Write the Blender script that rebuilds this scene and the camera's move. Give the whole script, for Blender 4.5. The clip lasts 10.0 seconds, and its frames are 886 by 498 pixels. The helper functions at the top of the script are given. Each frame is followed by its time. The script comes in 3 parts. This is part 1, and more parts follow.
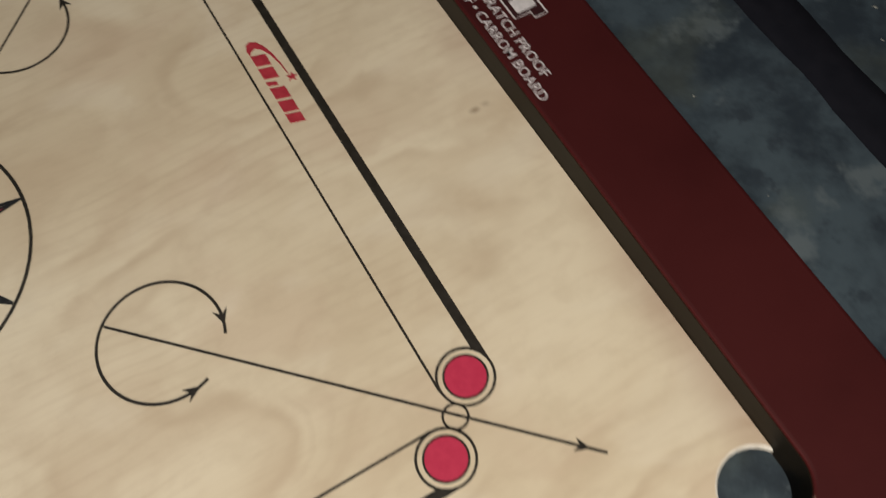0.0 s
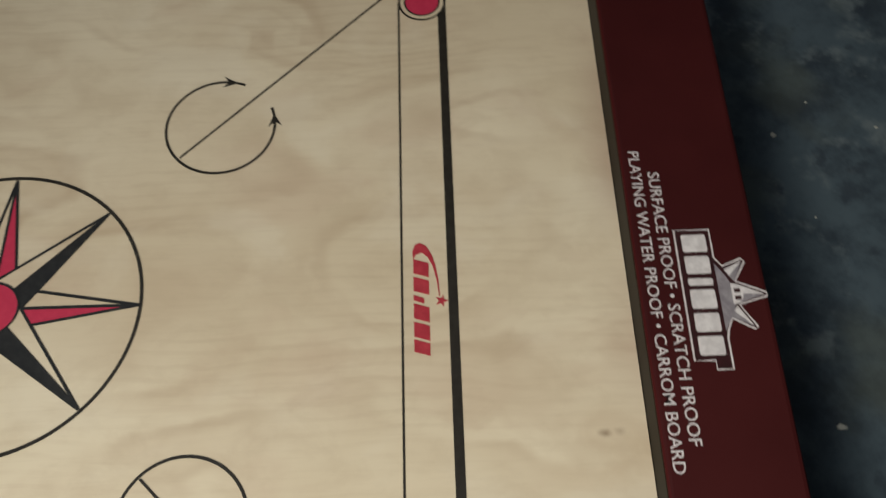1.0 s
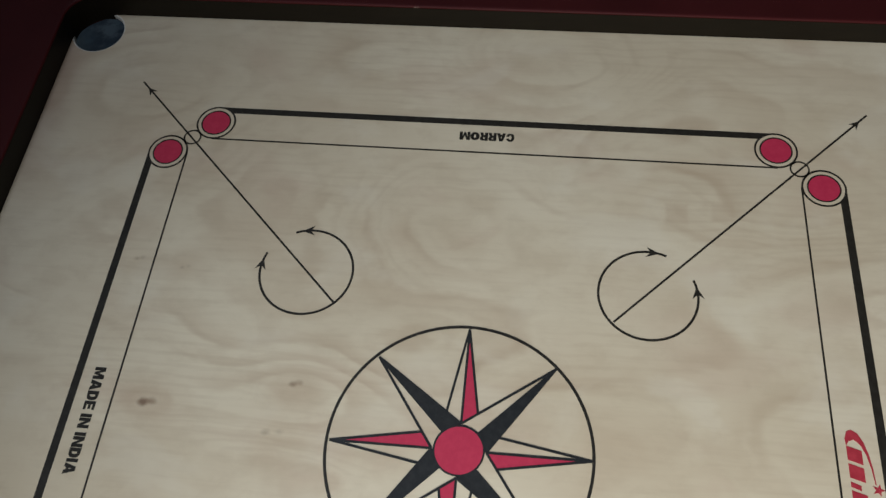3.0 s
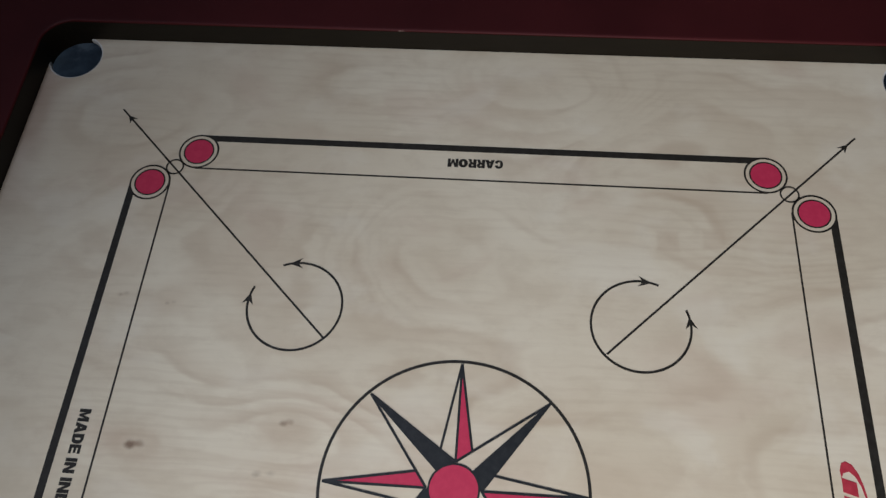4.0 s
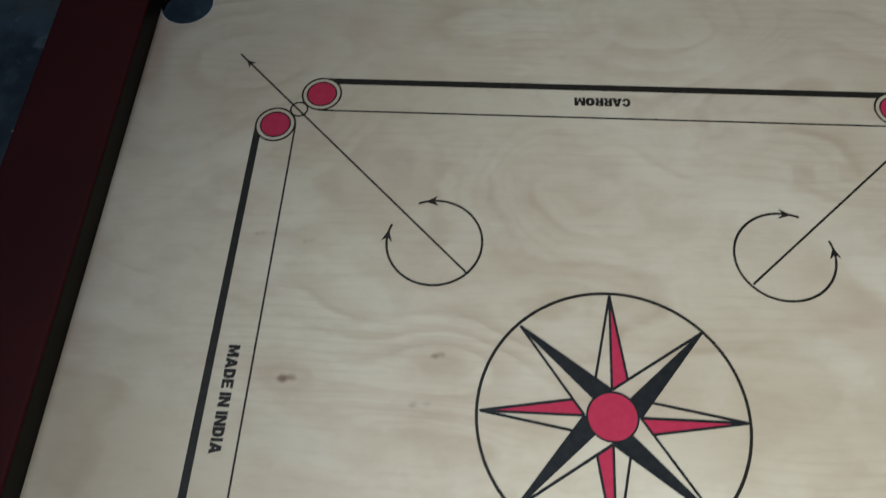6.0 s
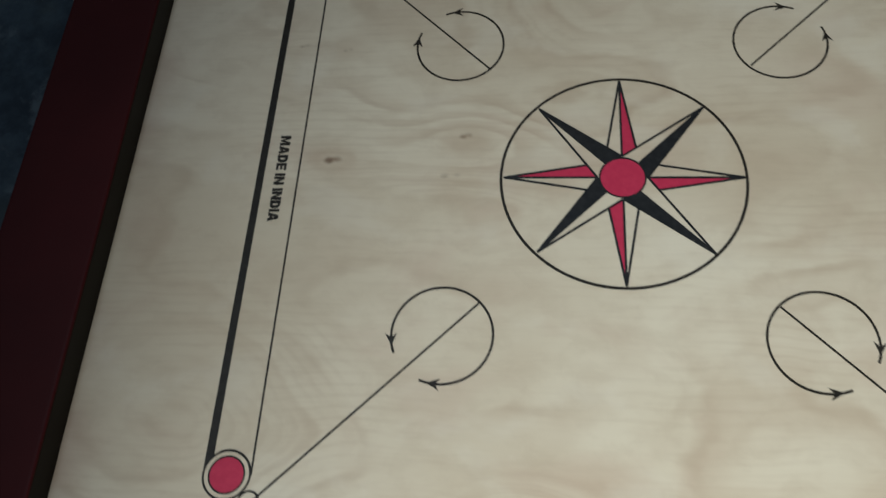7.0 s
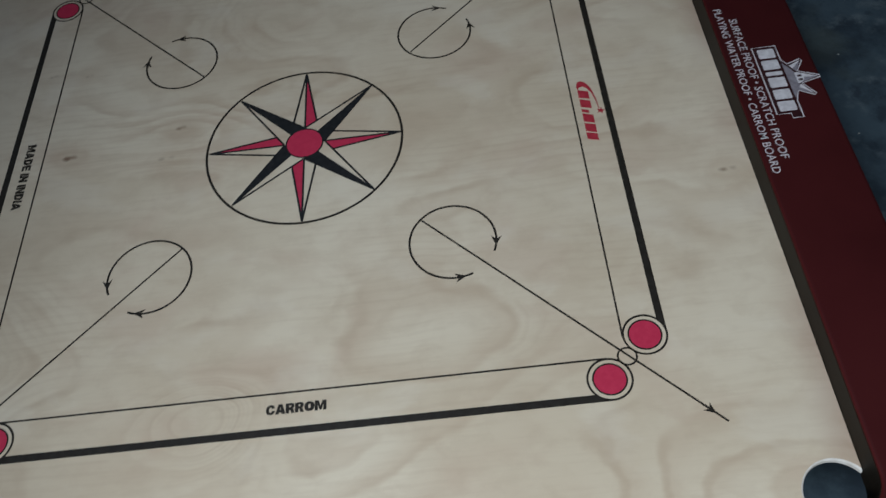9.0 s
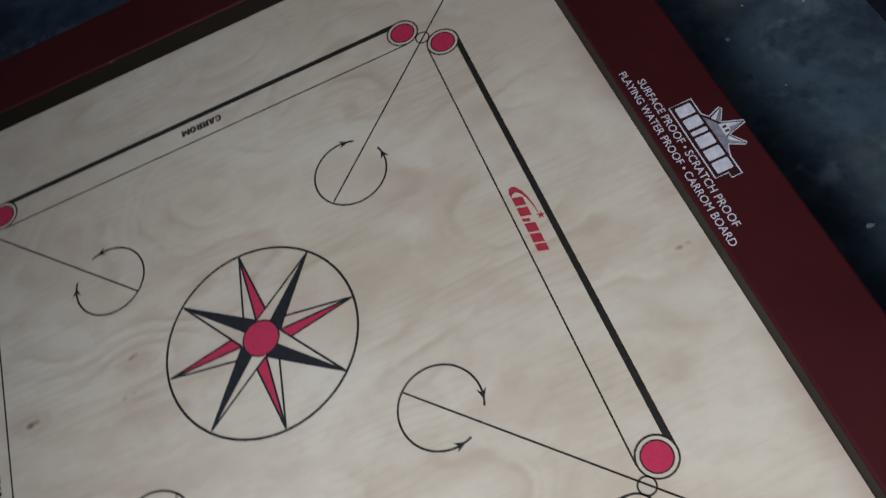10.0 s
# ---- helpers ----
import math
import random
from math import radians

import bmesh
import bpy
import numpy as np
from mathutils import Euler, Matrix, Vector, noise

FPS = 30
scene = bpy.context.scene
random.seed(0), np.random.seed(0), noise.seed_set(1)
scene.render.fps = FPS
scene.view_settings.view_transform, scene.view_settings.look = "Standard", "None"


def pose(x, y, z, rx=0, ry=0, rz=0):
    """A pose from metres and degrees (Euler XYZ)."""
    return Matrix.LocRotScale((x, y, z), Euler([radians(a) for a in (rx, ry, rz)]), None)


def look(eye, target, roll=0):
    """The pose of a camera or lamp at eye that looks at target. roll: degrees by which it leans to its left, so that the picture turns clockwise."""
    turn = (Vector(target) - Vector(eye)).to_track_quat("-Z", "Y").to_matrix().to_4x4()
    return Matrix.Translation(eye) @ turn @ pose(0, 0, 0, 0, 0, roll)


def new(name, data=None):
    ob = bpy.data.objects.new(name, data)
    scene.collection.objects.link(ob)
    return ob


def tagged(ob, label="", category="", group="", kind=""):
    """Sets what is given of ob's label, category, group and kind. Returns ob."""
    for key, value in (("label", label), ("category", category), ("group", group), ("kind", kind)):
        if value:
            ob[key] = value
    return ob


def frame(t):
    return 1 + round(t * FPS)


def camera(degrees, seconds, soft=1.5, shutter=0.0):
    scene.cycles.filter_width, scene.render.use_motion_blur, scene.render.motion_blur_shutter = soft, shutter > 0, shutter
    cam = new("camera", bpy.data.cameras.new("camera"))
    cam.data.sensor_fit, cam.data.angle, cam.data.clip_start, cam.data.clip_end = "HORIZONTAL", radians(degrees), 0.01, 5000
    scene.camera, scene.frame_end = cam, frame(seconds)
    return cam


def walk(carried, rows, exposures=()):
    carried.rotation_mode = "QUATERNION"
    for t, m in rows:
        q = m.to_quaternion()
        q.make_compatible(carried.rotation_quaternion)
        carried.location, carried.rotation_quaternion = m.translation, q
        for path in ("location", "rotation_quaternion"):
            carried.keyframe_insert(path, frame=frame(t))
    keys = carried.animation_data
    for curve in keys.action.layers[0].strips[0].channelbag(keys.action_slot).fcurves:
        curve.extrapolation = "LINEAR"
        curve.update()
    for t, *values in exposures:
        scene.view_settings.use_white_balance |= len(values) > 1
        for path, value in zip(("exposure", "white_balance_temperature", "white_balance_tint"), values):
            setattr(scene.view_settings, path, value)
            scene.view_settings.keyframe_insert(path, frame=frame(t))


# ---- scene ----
cam = camera(55.3, 10.0, soft=1.4, shutter=0.22)
PATH = [
    (0, (0.184, -0.323, 0.438), (0.593, 0.386, -1.387), -0.5),
    (0.5, (0.229, -0.219, 0.435), (0.442, 0.543, -1.401), -0.0),
    (1, (0.261, -0.188, 0.452), (0.267, 0.681, -1.349), -1.4),
    (1.5, (0.207, -0.156, 0.497), (0.043, 0.756, -1.276), -4.7),
    (2, (0.149, -0.139, 0.531), (-0.073, 0.815, -1.213), -7.1),
    (2.5, (0.07, -0.15, 0.54), (-0.136, 0.813, -1.2), -7.1),
    (2.7, (0.049, -0.156, 0.541), (-0.159, 0.814, -1.196), -7.1),
    (4, (0.028, -0.125, 0.55), (-0.126, 0.832, -1.2), -5.4),
    (4.5, (0.018, -0.114, 0.554), (-0.109, 0.855, -1.191), -4.3),
    (5, (-0.002, -0.104, 0.559), (-0.116, 0.859, -1.19), -3.7),
    (5.2, (-0.019, -0.107, 0.559), (-0.127, 0.868, -1.185), -3.2),
    (6.3, (-0.083, -0.2, 0.532), (-0.244, 0.681, -1.256), -7.4),
    (6.5, (-0.085, -0.226, 0.533), (-0.255, 0.625, -1.269), -8.9),
    (7, (-0.057, -0.321, 0.536), (-0.291, 0.552, -1.248), -12.9),
    (7.5, (0.026, -0.436, 0.547), (-0.197, 0.545, -1.182), -11.6),
    (8, (0.086, -0.499, 0.539), (-0.083, 0.568, -1.144), -9.4),
    (8.5, (0.118, -0.519, 0.529), (-0.003, 0.582, -1.136), -9.0),
    (9, (0.146, -0.506, 0.552), (0.052, 0.621, -1.098), -10.4),
    (9.5, (0.173, -0.45, 0.579), (0.103, 0.629, -1.103), -15.8),
    (10, (0.196, -0.357, 0.623), (0.133, 0.65, -1.104), -27.5),
]
EXPOSURES = [
    (0.0, -0.25, 6550, 11), (0.5, -0.01, 6400, 8), (1.0, -0.09, 6400, 7), (1.5, -0.2, 6350, 3), (2.0, -0.1, 6150, 2), (2.5, -0.01, 5850, 3), (4.0, 0.13, 5400, 12), (5.0, 0.2, 5250, 11),
    (6.5, 0.0, 5400, 3), (7.0, -0.21, 5450, 3), (7.5, -0.51, 5300, -1), (8.0, -0.75, 5250, -4), (8.5, -0.76, 5200, 3), (9.0, -0.64, 5150, 7), (9.5, -0.52, 5150, 9), (10.0, -0.36, 5150, 13),
]
walk(cam, [(t, look(eye, target, roll)) for t, eye, target, roll in PATH], EXPOSURES)

U = 0.863  # metres for one unit of the printed board drawing

# ---- world and lights ----
world = bpy.data.worlds.new("world")
scene.world = world
world.use_nodes = True
world.node_tree.nodes["Background"].inputs["Color"].default_value = (0.5, 0.6, 0.8, 1)
world.node_tree.nodes["Background"].inputs["Strength"].default_value = 0.02


def lamp(name, kind, energy, colour, m, size=0.1, size_y=0.1):
    data = bpy.data.lights.new(name, kind)
    data.energy, data.color = energy, colour
    if kind == "AREA":
        data.shape, data.size, data.size_y = "RECTANGLE", size, size_y
    else:
        data.shadow_soft_size = size
    ob = new(name, data)
    ob.matrix_world = m
    return ob


torch = lamp("torch", "SPOT", 80.0, (1.0, 0.93, 0.80), look((-0.063, -1.05, 0.90), (0.25, -0.312, 0.0)), size=0.08)
torch.data.spot_size, torch.data.spot_blend = radians(71), 1.0
# unseen overhead fill, added to lift the floor and the rail shadows
lamp("fill_lamp", "AREA", 8.0, (0.95, 0.96, 1.0), look((-0.60, 0.25, 2.35), (0.0, 0.0, 0.0)), size=1.2, size_y=0.5)


# ---- materials ----
def material(name, rough=0.5, spec=0.5, metal=0.0):
    m = bpy.data.materials.new(name)
    m.use_nodes = True
    b = m.node_tree.nodes["Principled BSDF"]
    b.inputs["Roughness"].default_value = rough
    b.inputs["Specular IOR Level"].default_value = spec
    b.inputs["Metallic"].default_value = metal
    return m, m.node_tree.nodes, m.node_tree.links, b


def sock(node, value, slot, links):
    if isinstance(value, (int, float)):
        node.inputs[slot].default_value = value
    elif isinstance(value, tuple):
        node.inputs[slot].default_value = value if len(node.inputs[slot].default_value) == len(value) else (*value, 1)
    else:
        links.new(value, node.inputs[slot])


def calc(nodes, links, op, a, b=0.0, c=0.0):
    n = nodes.new("ShaderNodeMath")
    n.operation = op
    for i, v in enumerate((a, b, c)):
        sock(n, v, i, links)
    return n.outputs[0]


def mix(nodes, links, fac, a, b, mode="MIX"):
    n = nodes.new("ShaderNodeMix")
    n.data_type, n.blend_type = "RGBA", mode
    sock(n, fac, 0, links)
    sock(n, a, 6, links)
    sock(n, b, 7, links)
    return n.outputs[2]


def ramp(nodes, links, fac, lo, hi):
    n = nodes.new("ShaderNodeMapRange")
    n.interpolation_type = "SMOOTHSTEP"
    n.inputs["From Min"].default_value, n.inputs["From Max"].default_value = lo, hi
    links.new(fac, n.inputs["Value"])
    return n.outputs["Result"]


def mapped(nodes, links, scale, turn=0.0, shift=(0, 0, 0)):
    tc = nodes.new("ShaderNodeTexCoord")
    mp = nodes.new("ShaderNodeMapping")
    mp.inputs["Scale"].default_value = scale
    mp.inputs["Location"].default_value = shift
    mp.inputs["Rotation"].default_value = (0, 0, radians(turn))
    links.new(tc.outputs["Object"], mp.inputs["Vector"])
    return mp.outputs["Vector"]


def speckle(nodes, links, vector, scale, detail=3.0, rough=0.5, distortion=0.0):
    n = nodes.new("ShaderNodeTexNoise")
    n.inputs["Scale"].default_value = scale
    n.inputs["Detail"].default_value = detail
    n.inputs["Roughness"].default_value = rough
    n.inputs["Distortion"].default_value = distortion
    links.new(vector, n.inputs["Vector"])
    return n.outputs["Fac"]


def bump(nodes, links, bsdf, height, strength, distance):
    n = nodes.new("ShaderNodeBump")
    n.inputs["Strength"].default_value, n.inputs["Distance"].default_value = strength, distance
    links.new(height, n.inputs["Height"])
    links.new(n.outputs["Normal"], bsdf.inputs["Normal"])


# The four sides of the playing surface and of the frame: (direction outward, distance, lean); none is quite square.
INNER = (((1, 0), 0.3692, -0.006), ((0, 1), 0.3693, -0.0058), ((-1, 0), 0.3764, 0.003), ((0, -1), 0.3698, -0.003))
OUTER = (((1, 0), 0.4400, -0.003), ((0, 1), 0.4470, -0.004), ((-1, 0), 0.4535, 0.003), ((0, -1), 0.4430, -0.003))
PLAY = 0.372  # about half the playing surface
# knots: (x, y, size, depth of colour, gap between its two lobes)
KNOTS = ((0.3505, -0.082, 0.0052, 0.62, 0.0040), (-0.216, 0.016, 0.0054, 0.80, 0.0028), (-0.1155, 0.037, 0.0042, 0.58, 0.0024), (-0.125, 0.002, 0.0050, 0.36, 0.0044),
         (-0.253, 0.126, 0.0040, 0.38, 0.0020), (-0.216, 0.121, 0.0030, 0.25, 0.0022))
# where the veneer knife met a swelling of the trunk: (x, y, reach, height); the figure closes in loops round these
SWELLS = ((0.350, -0.082, 0.042, 0.22), (-0.214, 0.020, 0.045, 0.20), (-0.108, 0.042, 0.036, 0.26), (-0.050, 0.182, 0.055, 0.19), (-0.072, -0.256, 0.030, 0.42),
          (0.170, -0.322, 0.085, 0.30), (-0.270, 0.300, 0.060, 0.26), (0.040, 0.322, 0.070, 0.24), (0.150, 0.285, 0.050, -0.24), (-0.105, 0.310, 0.050, 0.20),
          (0.330, 0.150, 0.060, 0.18), (-0.190, -0.080, 0.055, 0.16), (-0.300, -0.200, 0.060, -0.20), (0.240, 0.020, 0.070, 0.12), (0.100, -0.215, 0.050, -0.18))


def away(N, L, place, x, y, squash):
    """Distance from a point of the board, its y counted more."""
    sub = N.new("ShaderNodeVectorMath")
    sub.operation = "SUBTRACT"
    L.new(place, sub.inputs[0])
    sub.inputs[1].default_value = (x, y, 0)
    mul = N.new("ShaderNodeVectorMath")
    mul.operation = "MULTIPLY"
    L.new(sub.outputs[0], mul.inputs[0])
    mul.inputs[1].default_value = (squash, 1.0, 0)
    ln = N.new("ShaderNodeVectorMath")
    ln.operation = "LENGTH"
    L.new(mul.outputs[0], ln.inputs[0])
    return ln.outputs["Value"]


def birch_material():
    m, N, L, b = material("birch_ply", 0.42, 0.35)
    place = mapped(N, L, (1, 1, 1))
    broad = speckle(N, L, mapped(N, L, (2.8, 4.0, 1), 3), 1.5, 3, 0.5, 0.4)
    colour = mix(N, L, ramp(N, L, broad, 0.34, 0.66), (0.655, 0.557, 0.408), (0.757, 0.668, 0.512))
    # contour figure of the rotary-cut veneer: level lines of the trunk's swellings
    field = speckle(N, L, mapped(N, L, (2.6, 5.2, 1), -3, (5, 2, 0)), 1.15, 1.8, 0.45, 0.3)
    for x, y, reach, height in SWELLS:
        d = calc(N, L, "DIVIDE", away(N, L, place, x, y, 0.72), reach)
        hill = calc(N, L, "POWER", 2.718, calc(N, L, "MULTIPLY", calc(N, L, "MULTIPLY", d, d), -1.0))
        field = calc(N, L, "MULTIPLY_ADD", hill, height, field)
    wob = speckle(N, L, mapped(N, L, (13, 20, 1)), 1.2, 3, 0.55)
    level = calc(N, L, "MULTIPLY_ADD", field, 9.0, calc(N, L, "MULTIPLY", wob, 0.8))
    saw = calc(N, L, "FRACT", level)
    edge = calc(N, L, "MULTIPLY", ramp(N, L, saw, 0.10, 0.74), calc(N, L, "SUBTRACT", 1.0, ramp(N, L, saw, 0.78, 1.0)))
    patchy = ramp(N, L, speckle(N, L, mapped(N, L, (1, 1, 1), 0, (9, 9, 0)), 7.0, 3, 0.55), 0.36, 0.64)
    colour = mix(N, L, calc(N, L, "MULTIPLY", calc(N, L, "MULTIPLY", edge, patchy), 0.36), colour, (0.50, 0.375, 0.255))
    # the latewood line at the foot of each step, broken up
    line = calc(N, L, "MULTIPLY", ramp(N, L, saw, 0.62, 0.78), calc(N, L, "SUBTRACT", 1.0, ramp(N, L, saw, 0.82, 0.98)))
    broken = ramp(N, L, speckle(N, L, mapped(N, L, (1, 1, 1), 0, (4, 1, 0)), 11.0, 3, 0.6), 0.44, 0.68)
    colour = mix(N, L, calc(N, L, "MULTIPLY", calc(N, L, "MULTIPLY", line, broken), 0.26), colour, (0.40, 0.285, 0.185))
    # finer growth lines between the steps, only here and there
    fine = calc(N, L, "FRACT", calc(N, L, "MULTIPLY", level, 3.3))
    thin = calc(N, L, "MULTIPLY", ramp(N, L, fine, 0.30, 0.72), calc(N, L, "SUBTRACT", 1.0, ramp(N, L, fine, 0.78, 1.0)))
    where = ramp(N, L, speckle(N, L, mapped(N, L, (1, 1.6, 1), 0, (8, 3, 0)), 6.5, 3, 0.6), 0.46, 0.66)
    colour = mix(N, L, calc(N, L, "MULTIPLY", calc(N, L, "MULTIPLY", thin, where), 0.13), colour, (0.45, 0.33, 0.22))
    # close ripples running across the board
    axes = N.new("ShaderNodeSeparateXYZ")
    L.new(place, axes.inputs[0])
    sway = calc(N, L, "MULTIPLY_ADD", speckle(N, L, mapped(N, L, (5, 9, 1), 0, (3, 3, 0)), 1.3, 3, 0.55), 22.0, calc(N, L, "MULTIPLY", axes.outputs["Y"], 760.0))
    ripple = ramp(N, L, calc(N, L, "SINE", sway), 0.1, 1.0)
    some = ramp(N, L, speckle(N, L, mapped(N, L, (1.2, 2.2, 1), 0, (6, 5, 0)), 6.0, 4, 0.6), 0.42, 0.62)
    colour = mix(N, L, calc(N, L, "MULTIPLY", calc(N, L, "MULTIPLY", ripple, some), 0.13), colour, (0.46, 0.34, 0.225))
    # pinkish heartwood clouds
    cloud = ramp(N, L, speckle(N, L, mapped(N, L, (4.0, 6.0, 1), -6, (3, 1, 0)), 2.3, 4, 0.55, 0.5), 0.53, 0.68)
    colour = mix(N, L, calc(N, L, "MULTIPLY", cloud, 0.24), colour, (0.54, 0.385, 0.285))
    small = ramp(N, L, speckle(N, L, mapped(N, L, (11, 17, 1), 5, (1, 8, 0)), 2.2, 3, 0.55, 0.6), 0.56, 0.76)
    colour = mix(N, L, calc(N, L, "MULTIPLY", small, 0.19), colour, (0.53, 0.40, 0.29))
    # mottling and short streaks of the peeled grain
    mott = speckle(N, L, mapped(N, L, (18, 28, 1), 2, (6, 2, 0)), 1.7, 5, 0.64, 0.3)
    colour = mix(N, L, calc(N, L, "MULTIPLY", ramp(N, L, mott, 0.44, 0.66), 0.18), colour, (0.47, 0.365, 0.25))
    cream = speckle(N, L, mapped(N, L, (7, 10, 1), -4, (2, 7, 0)), 1.7, 4, 0.55, 0.4)
    colour = mix(N, L, calc(N, L, "MULTIPLY", ramp(N, L, cream, 0.52, 0.68), 0.32), colour, (0.79, 0.72, 0.585))
    # fine fibres along the board
    fibre = speckle(N, L, mapped(N, L, (12, 170, 1), 1.5), 2.2, 4, 0.6, 0.3)
    colour = mix(N, L, calc(N, L, "MULTIPLY", ramp(N, L, fibre, 0.48, 0.75), 0.09), colour, (0.42, 0.31, 0.2))
    # uneven reddish-brown tint, deeper towards the east and west edges
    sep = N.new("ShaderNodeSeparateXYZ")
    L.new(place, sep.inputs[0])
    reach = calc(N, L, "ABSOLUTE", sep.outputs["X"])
    edge_blot = speckle(N, L, mapped(N, L, (1, 1, 1), 0, (2, 9, 0)), 7, 3, 0.5)
    edge_tint = calc(N, L, "MULTIPLY", ramp(N, L, reach, PLAY - 0.030, PLAY + 0.008), ramp(N, L, edge_blot, 0.25, 0.62))
    colour = mix(N, L, calc(N, L, "MULTIPLY", edge_tint, 0.52), colour, (0.30, 0.17, 0.13))
    # knots: two dark lobes in a ringed halo
    stir = speckle(N, L, place, 75, 3, 0.6)
    for x, y, r, depth, gap in KNOTS:
        d = calc(N, L, "ADD", away(N, L, place, x, y, 0.62), calc(N, L, "MULTIPLY", stir, r * 1.3))
        ring = calc(N, L, "SINE", calc(N, L, "MULTIPLY", d, 620.0))
        halo = calc(N, L, "SUBTRACT", 1.0, ramp(N, L, d, r * 0.9, r * 5.5))
        halo = calc(N, L, "MULTIPLY", halo, calc(N, L, "MULTIPLY_ADD", ring, 0.10 * depth, 0.46 * depth))
        colour = mix(N, L, halo, colour, (0.44, 0.30, 0.19))
        for side, share in ((-1, 1.0), (1, 0.62)):
            d = calc(N, L, "ADD", away(N, L, place, x + side * gap, y + side * 0.0006, 0.70), calc(N, L, "MULTIPLY", stir, r * 0.9))
            core = calc(N, L, "SUBTRACT", 1.0, ramp(N, L, d, r * 0.45, r * 1.15))
            colour = mix(N, L, calc(N, L, "MULTIPLY", core, depth * share), colour, (0.17, 0.10, 0.06))
    # two small veneer plugs
    for x, y in ((0.145, 0.191), (0.1785, 0.1935)):
        sub = N.new("ShaderNodeVectorMath")
        sub.operation = "SUBTRACT"
        L.new(place, sub.inputs[0])
        sub.inputs[1].default_value = (x, y, 0)
        parts = N.new("ShaderNodeSeparateXYZ")
        L.new(sub.outputs[0], parts.inputs[0])
        d = calc(N, L, "MAXIMUM", calc(N, L, "MULTIPLY", calc(N, L, "ABSOLUTE", parts.outputs["X"]), 115.0), calc(N, L, "MULTIPLY", calc(N, L, "ABSOLUTE", parts.outputs["Y"]), 115.0))
        plug = calc(N, L, "SUBTRACT", 1.0, ramp(N, L, d, 0.7, 1.15))
        colour = mix(N, L, calc(N, L, "MULTIPLY", plug, 0.22), colour, (0.44, 0.31, 0.21))
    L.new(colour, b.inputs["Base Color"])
    bump(N, L, b, fibre, 0.06, 0.0006)
    wear = speckle(N, L, place, 9, 4)
    L.new(calc(N, L, "MULTIPLY_ADD", wear, 0.22, 0.33), b.inputs["Roughness"])
    return m


def red_paint_material():
    m, N, L, b = material("oxblood_paint", 0.6, 0.2)
    blot = speckle(N, L, mapped(N, L, (1, 1, 1)), 7, 4, 0.6)
    grain = speckle(N, L, mapped(N, L, (40, 40, 40)), 9, 3, 0.6)
    colour = mix(N, L, ramp(N, L, blot, 0.3, 0.7), (0.039, 0.0052, 0.0058), (0.055, 0.0074, 0.0080))
    colour = mix(N, L, calc(N, L, "MULTIPLY", grain, 0.25), colour, (0.045, 0.0038, 0.0045))
    L.new(colour, b.inputs["Base Color"])
    L.new(calc(N, L, "MULTIPLY_ADD", blot, 0.2, 0.5), b.inputs["Roughness"])
    bump(N, L, b, grain, 0.12, 0.0004)
    return m


def worn_red_material():
    m, N, L, b = material("worn_red_edge", 0.55, 0.2)
    blot = speckle(N, L, mapped(N, L, (1, 1, 1)), 7, 4, 0.6)
    colour = mix(N, L, blot, (0.050, 0.0045, 0.0055), (0.070, 0.0070, 0.0072))
    chips = ramp(N, L, speckle(N, L, mapped(N, L, (1, 1, 1), 0, (3, 4, 0)), 26, 5, 0.7), 0.665, 0.70)
    L.new(mix(N, L, chips, colour, (0.22, 0.14, 0.115)), b.inputs["Base Color"])
    return m


def lining_material():
    m, N, L, b = material("dark_brown_lining", 0.5, 0.16)
    blot = speckle(N, L, mapped(N, L, (6, 6, 30)), 6, 4, 0.6)
    L.new(mix(N, L, blot, (0.0085, 0.0060, 0.0034), (0.0165, 0.0118, 0.0064)), b.inputs["Base Color"])
    bump(N, L, b, blot, 0.15, 0.0005)
    return m


def ink_material(name, lo, hi, rough=0.5):
    m, N, L, b = material(name, rough, 0.35)
    worn = speckle(N, L, mapped(N, L, (30, 30, 30)), 6, 4, 0.65)
    L.new(mix(N, L, ramp(N, L, worn, 0.35, 0.7), lo, hi), b.inputs["Base Color"])
    return m


